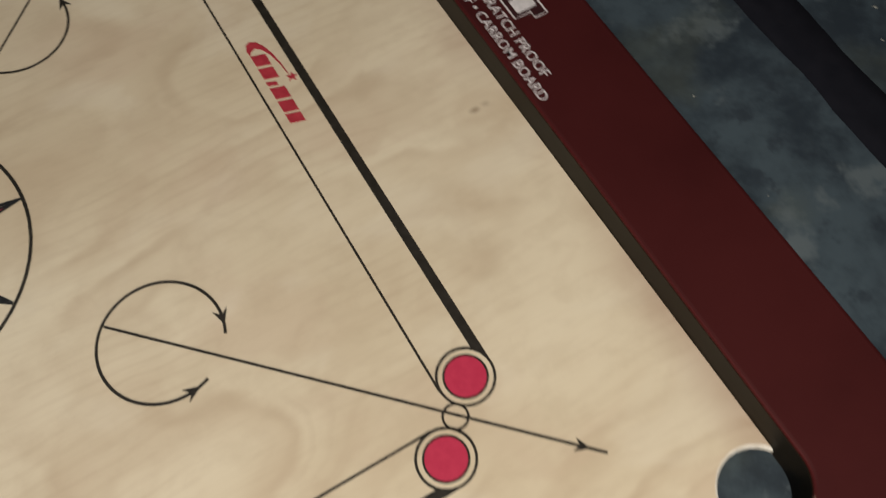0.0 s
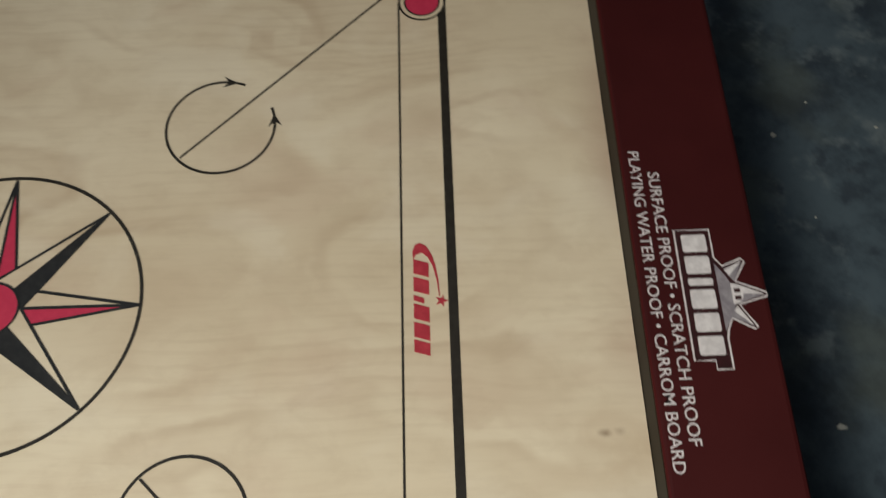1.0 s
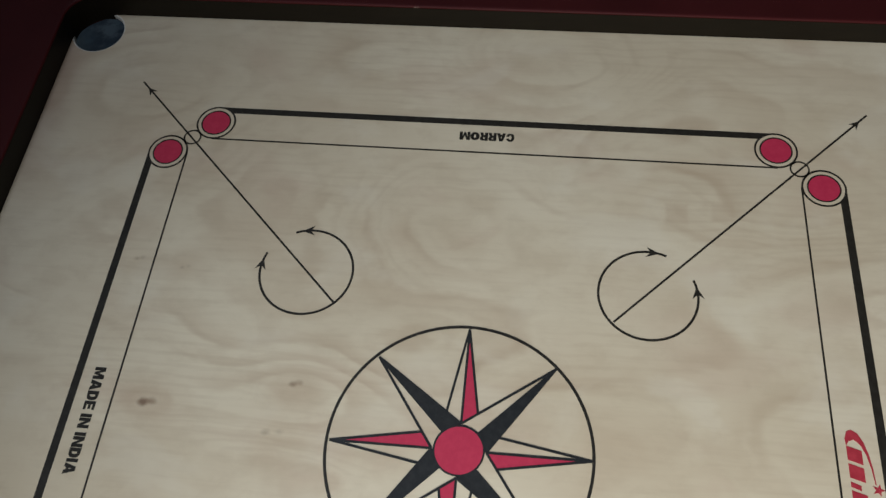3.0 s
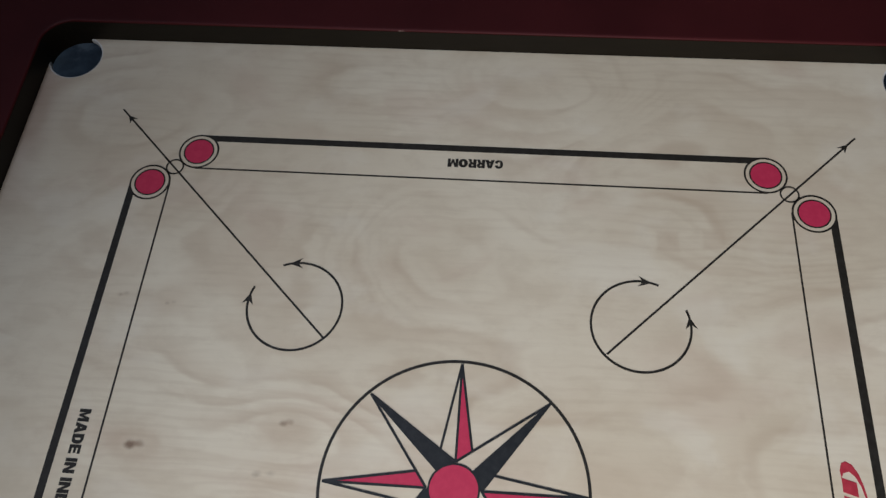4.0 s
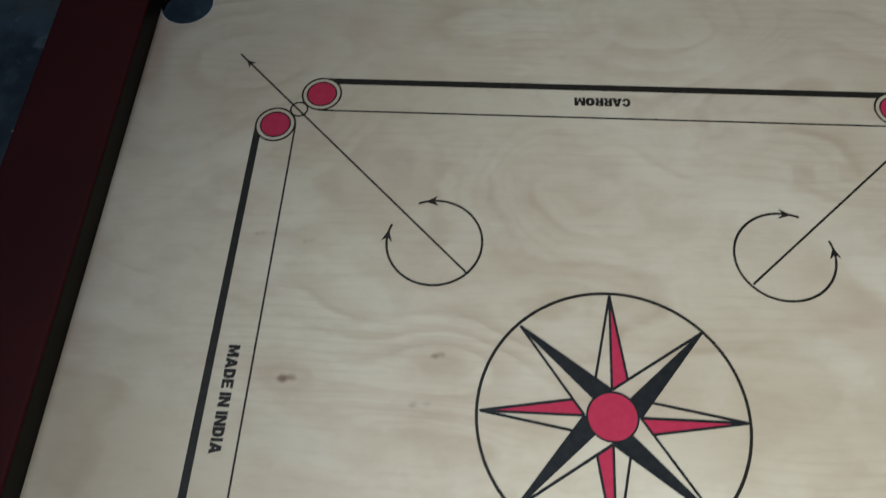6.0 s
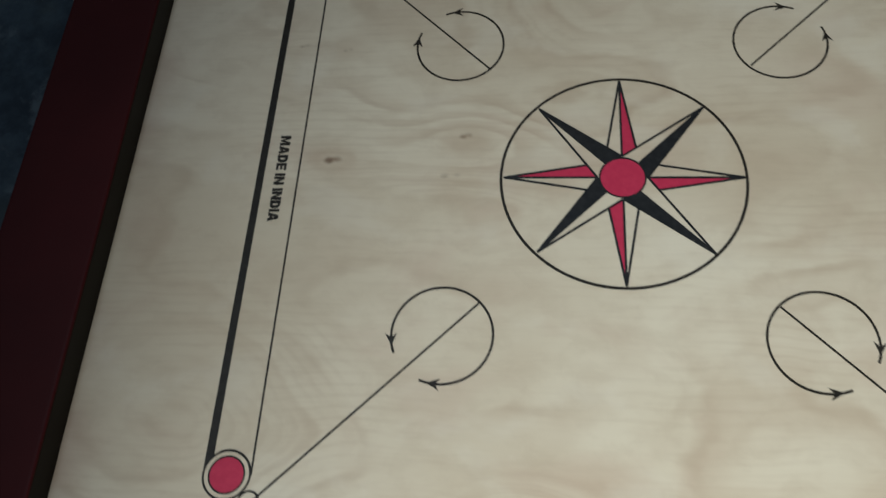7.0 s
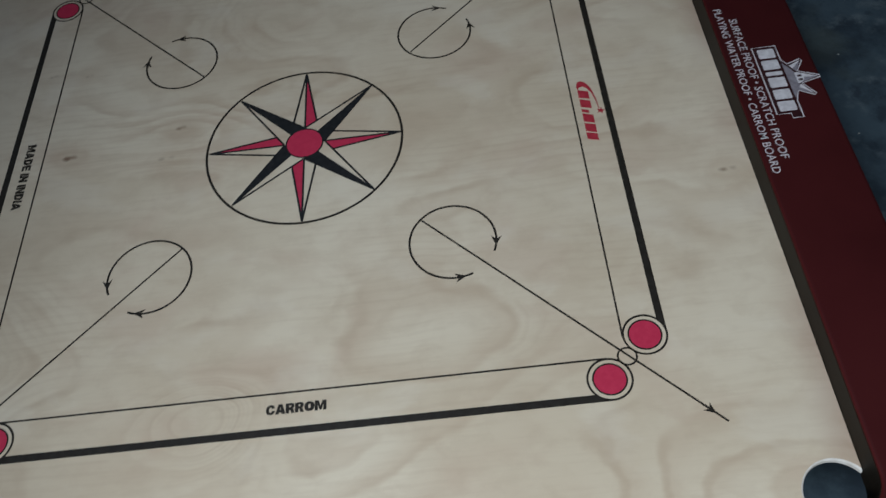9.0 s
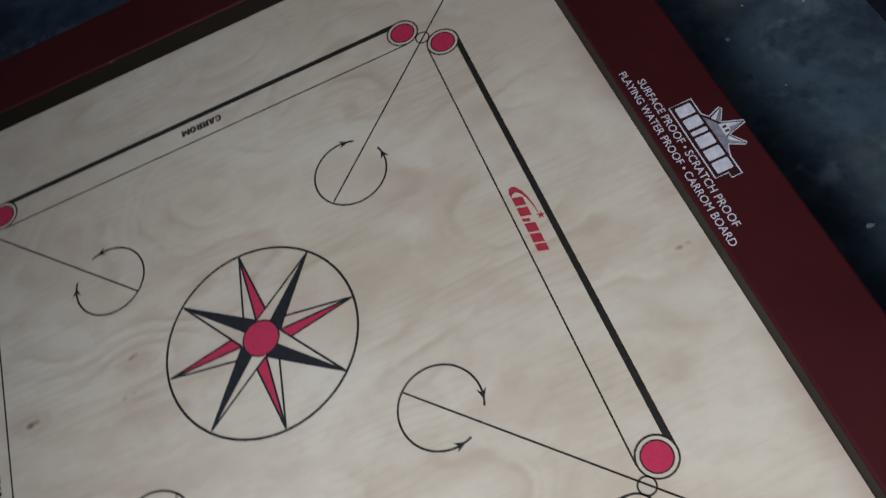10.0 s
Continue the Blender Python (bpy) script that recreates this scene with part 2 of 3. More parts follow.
def floor_material():
    m, N, L, b = material("mottled_cement", 0.6, 0.35)
    warp = mapped(N, L, (1, 1, 1), 20)
    big = speckle(N, L, warp, 4.5, 4, 0.55, 0.15)
    mid = speckle(N, L, mapped(N, L, (1, 1, 1), 50, (2, 5, 0)), 15, 6, 0.68, 0.0)
    fine = speckle(N, L, warp, 70, 5, 0.7)
    tone = calc(N, L, "MULTIPLY_ADD", mid, 0.6, calc(N, L, "MULTIPLY", big, 0.45))
    colour = mix(N, L, ramp(N, L, tone, 0.42, 0.64), (0.028, 0.042, 0.060), (0.085, 0.122, 0.152))
    pale = speckle(N, L, mapped(N, L, (1, 1, 1), 10, (4, 6, 0)), 11, 6, 0.62)
    colour = mix(N, L, calc(N, L, "MULTIPLY", ramp(N, L, pale, 0.55, 0.66), 0.85), colour, (0.165, 0.205, 0.228))
    dark = speckle(N, L, mapped(N, L, (1, 1, 1), 70, (1, 2, 0)), 19, 5, 0.6)
    colour = mix(N, L, calc(N, L, "MULTIPLY", ramp(N, L, dark, 0.57, 0.67), 0.7), colour, (0.030, 0.042, 0.060))
    hue = speckle(N, L, mapped(N, L, (1, 1, 1), 0, (7, 3, 0)), 8, 3)
    colour = mix(N, L, calc(N, L, "MULTIPLY", ramp(N, L, hue, 0.5, 0.7), 0.4), colour, (0.12, 0.135, 0.10))
    colour = mix(N, L, calc(N, L, "MULTIPLY", fine, 0.3), colour, (0.07, 0.085, 0.1))
    L.new(colour, b.inputs["Base Color"])
    bump(N, L, b, tone, 0.3, 0.004)
    return m


def plaster_material(name, lo, hi):
    m, N, L, b = material(name, 0.85, 0.2)
    blot = speckle(N, L, mapped(N, L, (1, 1, 1)), 3, 5, 0.6)
    L.new(mix(N, L, blot, lo, hi), b.inputs["Base Color"])
    bump(N, L, b, speckle(N, L, mapped(N, L, (1, 1, 1)), 60, 4), 0.2, 0.002)
    return m


# near-black colour for the strip that stands in for a floor shadow
def shadow_strip_material():
    m, N, L, b = material("shadow_strip_dark", 0.95, 0.1)
    wv = speckle(N, L, mapped(N, L, (1, 1, 1)), 45, 4)
    L.new(mix(N, L, wv, (0.009, 0.010, 0.016), (0.020, 0.020, 0.028)), b.inputs["Base Color"])
    bump(N, L, b, wv, 0.4, 0.002)
    return m


BIRCH = birch_material()
RED_PAINT = red_paint_material()
LINING = lining_material()
WORN_RED = worn_red_material()
BLACK = ink_material("black_ink", (0.011, 0.012, 0.013), (0.023, 0.023, 0.024))
LINE_BLACK = ink_material("line_ink", (0.017, 0.014, 0.010), (0.028, 0.024, 0.019))
RED = ink_material("crimson_ink", (0.49, 0.028, 0.076), (0.535, 0.036, 0.088))
LOGO_RED = ink_material("logo_red_ink", (0.37, 0.028, 0.045), (0.46, 0.042, 0.062))
WHITE = ink_material("white_ink", (0.60, 0.57, 0.59), (0.76, 0.73, 0.75))
GREY = ink_material("grey_ink", (0.22, 0.20, 0.23), (0.32, 0.30, 0.33))
RAW_PLY = ink_material("raw_ply_edge", (0.62, 0.58, 0.52), (0.76, 0.73, 0.68), 0.8)
FLOOR = floor_material()
WALL = plaster_material("wall_plaster", (0.30, 0.31, 0.30), (0.42, 0.42, 0.40))
CEILING = plaster_material("ceiling_plaster", (0.55, 0.55, 0.53), (0.66, 0.66, 0.64))
SHADOW_DARK = shadow_strip_material()
SCRAP = ink_material("yellow_paper", (0.34, 0.29, 0.06), (0.46, 0.40, 0.12), 0.8)
GRIT = ink_material("pale_grit", (0.35, 0.36, 0.34), (0.55, 0.55, 0.5), 0.9)
STOOL_WOOD = ink_material("stool_wood", (0.10, 0.055, 0.03), (0.17, 0.10, 0.06), 0.6)


# ---- mesh helpers ----
def part(name, bm, mat, parent=None, label=""):
    bmesh.ops.recalc_face_normals(bm, faces=bm.faces[:])
    me = bpy.data.meshes.new(name)
    bm.to_mesh(me)
    bm.free()
    me.materials.append(mat)
    ob = new(name, me)
    ob.parent = parent
    return tagged(ob, label)


def box(bm, lo, hi):
    v = bmesh.ops.create_cube(bm, size=1)["verts"]
    for p in v:
        p.co = Vector([(lo[i] + hi[i]) / 2 + p.co[i] * (hi[i] - lo[i]) for i in range(3)])


def slab(points, z, thick=0.00025):
    """A thin printed film: a flat outline with its top at z."""
    bm = bmesh.new()
    top = [bm.verts.new((x, y, z)) for x, y in points]
    low = [bm.verts.new((x, y, z - thick)) for x, y in points]
    bm.faces.new(top)
    for i in range(len(top)):
        j = (i + 1) % len(top)
        bm.faces.new((top[i], low[i], low[j], top[j]))
    return bm


def stroke(points, width, z, closed=False, thick=0.0002):
    """A thin printed line of even width along points."""
    bm = bmesh.new()
    n = len(points)
    pairs = []
    for i, (x, y) in enumerate(points):
        a = points[i - 1] if (i or closed) else points[i]
        c = points[(i + 1) % n] if (i < n - 1 or closed) else points[i]
        d = Vector((c[0] - a[0], c[1] - a[1])).normalized()
        s = Vector((-d.y, d.x)) * width / 2
        pairs.append((bm.verts.new((x + s.x, y + s.y, z)), bm.verts.new((x - s.x, y - s.y, z))))
    for i in range(n if closed else n - 1):
        a, c = pairs[i], pairs[(i + 1) % n]
        bm.faces.new((a[0], a[1], c[1], c[0]))
    return bm


def arc(cx, cy, r, a0, a1, n=48):
    return [(cx + r * math.cos(radians(a0 + (a1 - a0) * i / n)), cy + r * math.sin(radians(a0 + (a1 - a0) * i / n))) for i in range(n + 1)]


def circle(cx, cy, r, n=64):
    return arc(cx, cy, r, 0, 360, n)[:-1]


def side_lines(sides, out):
    """Each side moved outward by out, as (a, b, c) with a x + b y = c."""
    # lean: how far the side drifts outward for each metre along the other axis
    return [(nx if nx else -lean, ny if ny else -lean, dist + out) for (nx, ny), dist, lean in sides]


def meet(p, q):
    det = p[0] * q[1] - p[1] * q[0]
    return Vector(((p[2] * q[1] - p[1] * q[2]) / det, (p[0] * q[2] - p[2] * q[0]) / det))


def rounded_quad(sides, out, r, n=10):
    """The outline of four sides moved outward by out, its corners rounded by r."""
    lines = side_lines(sides, out - r)
    pts = []
    for k in range(4):
        c = meet(lines[k], lines[(k + 1) % 4])
        pts += arc(c.x, c.y, r, 90 * k, 90 * k + 90, n)
    return pts


def ring_mesh(profile):
    """A closed four-sided ring swept from rows of (sides, outward, corner radius, z)."""
    bm = bmesh.new()
    loops = [[bm.verts.new((x, y, z)) for x, y in rounded_quad(sides, out, r)] for sides, out, r, z in profile]
    for a, c in zip(loops, loops[1:] + loops[:1]):
        for i in range(len(a)):
            j = (i + 1) % len(a)
            bm.faces.new((a[i], a[j], c[j], c[i]))
    return bm


def glyph(text, bold):
    """One piece of text as a flat mesh, from the built-in font."""
    cu = bpy.data.curves.new("lettering", "FONT")
    cu.body, cu.size, cu.offset, cu.resolution_u = text, 1.0, bold, 3
    ob = bpy.data.objects.new("lettering", cu)
    scene.collection.objects.link(ob)
    bpy.context.view_layer.update()
    me = bpy.data.meshes.new_from_object(ob.evaluated_get(bpy.context.evaluated_depsgraph_get()))
    bpy.data.objects.remove(ob)
    bpy.data.curves.remove(cu)
    return me


def fitted(bm, me, x0, x1, y0, y1, m):
    """Adds a glyph mesh to bm, stretched into the given box, at m."""
    xs = [v.co.x for v in me.vertices]
    ys = [v.co.y for v in me.vertices]
    lo_x, lo_y = min(xs), min(ys)
    sx, sy = (x1 - x0) / (max(xs) - lo_x), (y1 - y0) / (max(ys) - lo_y)
    verts = [bm.verts.new(m @ Vector((x0 + (v.co.x - lo_x) * sx, y0 + (v.co.y - lo_y) * sy, 0))) for v in me.vertices]
    for f in me.polygons:
        bm.faces.new([verts[k] for k in f.vertices])
    bpy.data.meshes.remove(me)


def lettering(text, length, height, m, bold=0.0):
    bm = bmesh.new()
    fitted(bm, glyph(text, bold), -length / 2, length / 2, -height / 2, height / 2, m)
    return bm


WIDTHS = {"M": 1.28, "I": 0.34, "O": 1.12, "N": 1.05, " ": 0.30, "E": 0.9, "A": 1.12}


def flipped(shape):
    """The same outline mirrored across its box's upright middle line."""
    return tuple((1 - u, v) for u, v in reversed(shape))


BOWL = ((0.5, 1), (0.76, 0.95), (0.94, 0.78), (1, 0.5), (0.94, 0.22), (0.76, 0.05), (0.5, 0), (0.5, 0.27), (0.59, 0.32), (0.62, 0.5), (0.59, 0.68), (0.5, 0.73))
SLOPE = ((0, 0), (0.32, 1), (0.5, 1), (0.5, 0.68), (0.44, 0.42), (0.5, 0.42), (0.5, 0.17), (0.40, 0.17), (0.36, 0))
STEM_D = ((0, 0), (0, 1), (0.5, 1), (0.5, 0.73), (0.38, 0.73), (0.38, 0.27), (0.5, 0.27), (0.5, 0))
STEM_R = ((0, 0), (0, 1), (0.5, 1), (0.5, 0.78), (0.38, 0.78), (0.38, 0.61), (0.5, 0.61), (0.5, 0.34), (0.38, 0.34), (0.38, 0))
LEG_R = ((0.5, 1), (0.72, 1), (0.9, 0.92), (0.97, 0.72), (0.9, 0.52), (0.74, 0.44), (0.84, 0.36), (1, 0), (0.61, 0), (0.5, 0.34), (0.5, 0.61), (0.56, 0.62), (0.60, 0.69), (0.56, 0.77), (0.5, 0.78))
OPEN_C = ((0.98, 0.66), (0.9, 0.85), (0.72, 0.97), (0.5, 1), (0.24, 0.95), (0.06, 0.78), (0, 0.5), (0.06, 0.22), (0.24, 0.05), (0.5, 0), (0.74, 0.03),
          (0.92, 0.15), (1, 0.36), (0.68, 0.42), (0.62, 0.28), (0.5, 0.23), (0.38, 0.30), (0.34, 0.5), (0.38, 0.70), (0.5, 0.77), (0.6, 0.74), (0.67, 0.60))
COMB_E = ((0, 0), (0, 1), (1, 1), (1, 0.76), (0.38, 0.76), (0.38, 0.62), (0.92, 0.62), (0.92, 0.40), (0.38, 0.40), (0.38, 0.24), (1, 0.24), (1, 0))
BROAD_M = ((0, 0), (0, 1), (0.33, 1), (0.5, 0.45), (0.67, 1), (1, 1), (1, 0), (0.73, 0), (0.73, 0.58), (0.585, 0.05), (0.415, 0.05), (0.27, 0.58), (0.27, 0))
BROAD_N = ((0, 0), (0, 1), (0.34, 1), (0.68, 0.45), (0.68, 1), (1, 1), (1, 0), (0.66, 0), (0.32, 0.55), (0.32, 0))
BAR_I = ((0, 0), (0, 1), (1, 1), (1, 0))
BROAD = {"M": [BROAD_M], "N": [BROAD_N], "I": [BAR_I], "E": [COMB_E], "C": [OPEN_C], "D": [STEM_D, BOWL],
         "R": [STEM_R, LEG_R], "O": [flipped(BOWL), BOWL], "A": [SLOPE, flipped(SLOPE)]}


def heavy_lettering(text, length, height, m, gap=0.02):
    """Broad, heavy capitals: every letter fills a box of its own width."""
    bm = bmesh.new()
    total = sum(WIDTHS.get(c, 1.0) + gap for c in text) - gap
    x = -length / 2
    for c in text:
        w = WIDTHS.get(c, 1.0) * length / total
        for shape in BROAD.get(c, ()):
            bm.faces.new([bm.verts.new(m @ Vector((x + u * w, (v - 0.5) * height, 0))) for u, v in shape])
        x += w + gap * length / total
    bmesh.ops.recalc_face_normals(bm, faces=bm.faces)
    for f in bm.faces:
        f.normal_update()
        if f.normal.z < 0:
            f.normal_flip()
    return bm


# ---- setting ----
FLOOR_Z = -0.36
HALF = 2.2


def plane_block(name, lo, hi, mat, label, category):
    bm = bmesh.new()
    box(bm, lo, hi)
    return tagged(part(name, bm, mat), label, category, kind="structure")


plane_block("floor", (-HALF, -HALF, FLOOR_Z - 0.1), (HALF, HALF, FLOOR_Z), FLOOR, "mottled blue-grey cement floor with pale worn blotches", "floor")
plane_block("wall_north", (-HALF, HALF, FLOOR_Z), (HALF, HALF + 0.15, 2.5), WALL, "plain grey plaster wall in shadow", "wall")
plane_block("wall_south", (-HALF, -HALF - 0.15, FLOOR_Z), (HALF, -HALF, 2.5), WALL, "plain grey plaster wall in shadow", "wall")
plane_block("wall_east", (HALF, -HALF - 0.15, FLOOR_Z), (HALF + 0.15, HALF + 0.15, 2.5), WALL, "plain grey plaster wall in shadow", "wall")
plane_block("wall_west", (-HALF - 0.15, -HALF - 0.15, FLOOR_Z), (-HALF, HALF + 0.15, 2.5), WALL, "plain grey plaster wall in shadow", "wall")
plane_block("ceiling", (-HALF - 0.15, -HALF - 0.15, 2.5), (HALF + 0.15, HALF + 0.15, 2.62), CEILING, "plain off-white plaster ceiling", "ceiling")


# ---- stool that carries the board ----
def build_stool():
    stool = tagged(new("stool"), "low dark wooden stool under the game board", "stool")
    stool.location = (0, 0, FLOOR_Z)
    top = -0.0222 - FLOOR_Z
    bm = bmesh.new()
    box(bm, (-0.17, -0.17, top - 0.025), (0.17, 0.17, top))
    bmesh.ops.bevel(bm, geom=bm.edges[:], offset=0.004, segments=2, affect="EDGES")
    part("seat", bm, STOOL_WOOD, stool)
    for sx in (-1, 1):
        for sy in (-1, 1):
            bm = bmesh.new()
            box(bm, (sx * 0.14 - 0.018, sy * 0.14 - 0.018, 0), (sx * 0.14 + 0.018, sy * 0.14 + 0.018, top - 0.025))
            part("leg", bm, STOOL_WOOD, stool)


build_stool()

# ---- carrom board ----
TOP = 0.0224
POCKETS = ((0.3470, 0.3460), (-0.3553, 0.3500), (-0.3530, -0.3480), (0.3528, -0.3495))
POCKET_R = 0.0223

board = tagged(new("carrom_board"), "carrom board with pale birch playing surface and dark red wooden frame", "game board")


def build_frame():
    rin = 0.0240
    prof = [(INNER, 0.018, rin + 0.018, -0.022), (INNER, 0.018, rin + 0.018, -0.006), (INNER, 0.004, rin + 0.004, -0.006), (INNER, 0.004, rin + 0.004, 0.0214),
            (INNER, 0.0014, rin + 0.0014, 0.02215), (INNER, 0.0026, rin + 0.0026, TOP),
            (OUTER, -0.003, 0.017, TOP), (OUTER, -0.0012, 0.0188, 0.0219), (OUTER, 0.0, 0.02, 0.0203), (OUTER, 0.0, 0.02, -0.022)]
    part("frame", ring_mesh(prof), RED_PAINT, board, "dark oxblood red painted wooden frame")
    prof = [(INNER, 0.0, rin, -0.006), (INNER, 0.0, rin, 0.0202), (INNER, 0.0039, rin + 0.0039, 0.0202), (INNER, 0.0039, rin + 0.0039, -0.006)]
    part("rail_lining", ring_mesh(prof), LINING, board, "dark brown inner side of the frame")
    prof = [(INNER, 0.0003, rin + 0.0003, 0.0203), (INNER, 0.0003, rin + 0.0003, 0.0212), (INNER, 0.0007, rin + 0.0007, 0.0218), (INNER, 0.0014, rin + 0.0014, 0.0222),
            (INNER, 0.0038, rin + 0.0038, 0.0212), (INNER, 0.0038, rin + 0.0038, 0.0203)]
    part("inner_edge", ring_mesh(prof), WORN_RED, board, "rounded red inner edge with small chips")


def pocket_arc(k, r, n=40):
    """The pocket's edge in corner k, from the side before it round to the side after it, across the sheet."""
    c = Vector(POCKETS[k])
    ends = []
    for i in (k, (k + 1) % 4):
        a, b, d = side_lines(INNER, -0.0004)[i]
        size = math.hypot(a, b)
        gap = min(r, max(0.0, (d - a * c.x - b * c.y) / size))
        out, spread = math.atan2(b, a), math.acos(gap / r)
        ends.append(out - spread if i == k else out + spread)
    turn = (ends[1] - ends[0]) % math.tau
    return [(c.x + r * math.cos(ends[0] - (math.tau - turn) * i / n), c.y + r * math.sin(ends[0] - (math.tau - turn) * i / n)) for i in range(n + 1)]


def build_surface():
    """The ply sheet: four sides whose corners are cut by the round pockets."""
    pts = []
    for k in range(4):
        pts += pocket_arc(k, POCKET_R + 0.0013)
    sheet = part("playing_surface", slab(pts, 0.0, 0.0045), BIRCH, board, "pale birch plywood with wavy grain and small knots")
    for k in range(4):
        bm = bmesh.new()
        rows = []
        for rr, z in ((POCKET_R + 0.0013, 0.0), (POCKET_R + 0.0007, -0.0001), (POCKET_R + 0.0002, -0.0005), (POCKET_R, -0.0012), (POCKET_R, -0.0045)):
            rows.append([bm.verts.new((x, y, z)) for x, y in pocket_arc(k, rr)])
        for p, q in zip(rows, rows[1:]):
            for i in range(len(p) - 1):
                bm.faces.new((p[i], p[i + 1], q[i + 1], q[i]))
        rim = part("pocket_rim", bm, RAW_PLY, sheet, "sanded pale plywood edge round the pocket")
        for f in rim.data.polygons:
            f.use_smooth = True
    return sheet


build_frame()
sheet = build_surface()
Z1, Z2, Z3 = 0.00025, 0.00035, 0.00045


def printed(name, bm, mat, label=""):
    return part(name, bm, mat, board, label)


def turned(points, k):
    a = radians(90 * k)
    ca, sa = round(math.cos(a)), round(math.sin(a))
    return [(x * ca - y * sa, x * sa + y * ca) for x, y in points]


def moved(points, by):
    return [(x + by[0], y + by[1]) for x, y in points]


def scaled(points):
    return [(x * U, y * U) for x, y in points]


def barb(tip, angle, size):
    """A swept arrowhead with a notched back."""
    c, s = math.cos(radians(angle)), math.sin(radians(angle))
    raw = ((0, 0), (-1.0, 0.44), (-0.64, 0.0), (-1.0, -0.44))
    return [(tip[0] + size * (x * c - y * s), tip[1] + size * (x * s + y * c)) for x, y in raw]


LINE = 0.00135
DISC_R = 0.0187


DISCS = {"north": ((-0.2596, 0.2955), (0.2565, 0.2925)), "east": ((0.2935, 0.2545), (0.2953, -0.2585)),
         "south": ((0.2596, -0.2955), (-0.2596, -0.2955)), "west": ((-0.2987, -0.2575), (-0.2980, 0.2596))}
OUTWARD = {"north": (0, 1), "east": (1, 0), "south": (0, -1), "west": (-1, 0)}


def build_baselines():
    for side, (p, q) in DISCS.items():
        nx, ny = OUTWARD[side]

        def off(c, d):
            return (c[0] + nx * d, c[1] + ny * d)

        printed("base_line", slab(scaled([off(p, 0.0123), off(q, 0.0123), off(q, 0.0188), off(p, 0.0188)]), Z1), LINE_BLACK, "thick black outer base line")
        printed("base_line", stroke(scaled([off(p, -0.0186), off(q, -0.0186)]), 0.0014, Z1), LINE_BLACK, "thin black inner base line")
        for c in (p, q):
            c = (c[0] * U, c[1] * U)
            base = printed("base_circle", slab(circle(*c, (DISC_R - 0.0007) * U, 56), Z2, 0.0001), BIRCH, "red base circle in a pale ring with black outlines")
            part("ring", stroke(circle(*c, (DISC_R - 0.0006) * U, 56), 0.0015, Z3, True), LINE_BLACK, base)
            part("disc", slab(circle(*c, 0.0137 * U, 48), Z3 - 0.00002, 0.00005), RED, base)
            part("disc_outline", stroke(circle(*c, 0.0137 * U, 48), 0.0012, Z3 + 0.00004, True), LINE_BLACK, base)


ARROWS = (((0.2750, 0.2733), (0.3398, 0.3365)), ((-0.2785, 0.2773), (-0.3450, 0.3418)), ((-0.2790, -0.2765), (-0.3435, -0.3425)), ((0.2772, -0.2768), (0.3440, -0.3410)))


def build_arrows():
    for k, (ring, end) in enumerate(ARROWS):
        c = 0.1431
        drop = (-0.0007, (-0.0018, 0.0, 0.0, 0.0008)[k])  # the arcs are printed a little off
        tail = turned([(0.1147, 0.1147)], k)[0]
        printed("corner_circle", stroke(scaled(circle(*ring, 0.0078, 36)), 0.0013, Z3, True), LINE_BLACK)
        printed("arrow_line", stroke(scaled([tail, end]), 0.0015, Z1), LINE_BLACK)
        way = math.degrees(math.atan2(end[1] - tail[1], end[0] - tail[0]))
        back = 0.0103
        tip = (end[0] - back * math.cos(radians(way)), end[1] - back * math.sin(radians(way)))
        printed("arrow_head", slab(scaled(barb(tip, way, 0.0098)), Z1 + 0.00003, 0.0001), LINE_BLACK)
        printed("arrow_arc", stroke(moved(turned(scaled(arc(c, c, 0.0402, 67, 383, 72)), k), drop), 0.0017, Z2), LINE_BLACK)
        for at_deg, sgn in ((75.5, -1), (14.5, 1)):
            tip = (c + 0.0404 * math.cos(radians(at_deg)), c + 0.0404 * math.sin(radians(at_deg)))
            printed("arrow_head", slab(moved(turned(scaled(barb(tip, at_deg + sgn * 82, 0.0110)), k), drop), Z1 + 0.00003, 0.0001), LINE_BLACK)


def build_star():
    R, RI, CROSS = 0.1, 0.0318, 0.0208
    printed("centre_ring", stroke(scaled(circle(-0.0005, 0.0, R + 0.0013, 120)), 0.0021, Z2, True), LINE_BLACK)
    for i in range(8):
        a = radians(90 - 45 * i)
        diagonal = i % 2 == 1

        def at(r, turn):
            return (r * math.cos(a + radians(turn)), r * math.sin(a + radians(turn)))

        # the slanting points lie over the upright ones: their edges run on to the hub
        tip = at(R * 0.995, 0)
        heart = (0, 0) if diagonal else at(CROSS, 0)
        cw, ccw = (at(CROSS, -45), at(CROSS, 45)) if diagonal else (at(RI, -22.5), at(RI, 22.5))
        point = printed("star_point", slab(scaled([tip, heart, cw]), Z1, 0.0001), BLACK if diagonal else RED, "slim black star point" if diagonal else "slim red star point")
        part("outline", stroke(scaled([tip, cw]), 0.0017, Z3), BLACK, point)
        part("outline", stroke(scaled([tip, heart]), 0.0017, Z3 + 0.00002), BLACK, point)
        part("outline", stroke(scaled([tip, ccw]), 0.0017, Z3 + 0.00004), BLACK, point)
    hub = printed("centre_disc", slab(scaled(circle(0, 0, 0.0185, 60)), 0.0006, 0.0001), RED, "solid red centre disc")
    part("outline", stroke(scaled(circle(0, 0, 0.0190, 60)), 0.0013, 0.00062, True), BLACK, hub)


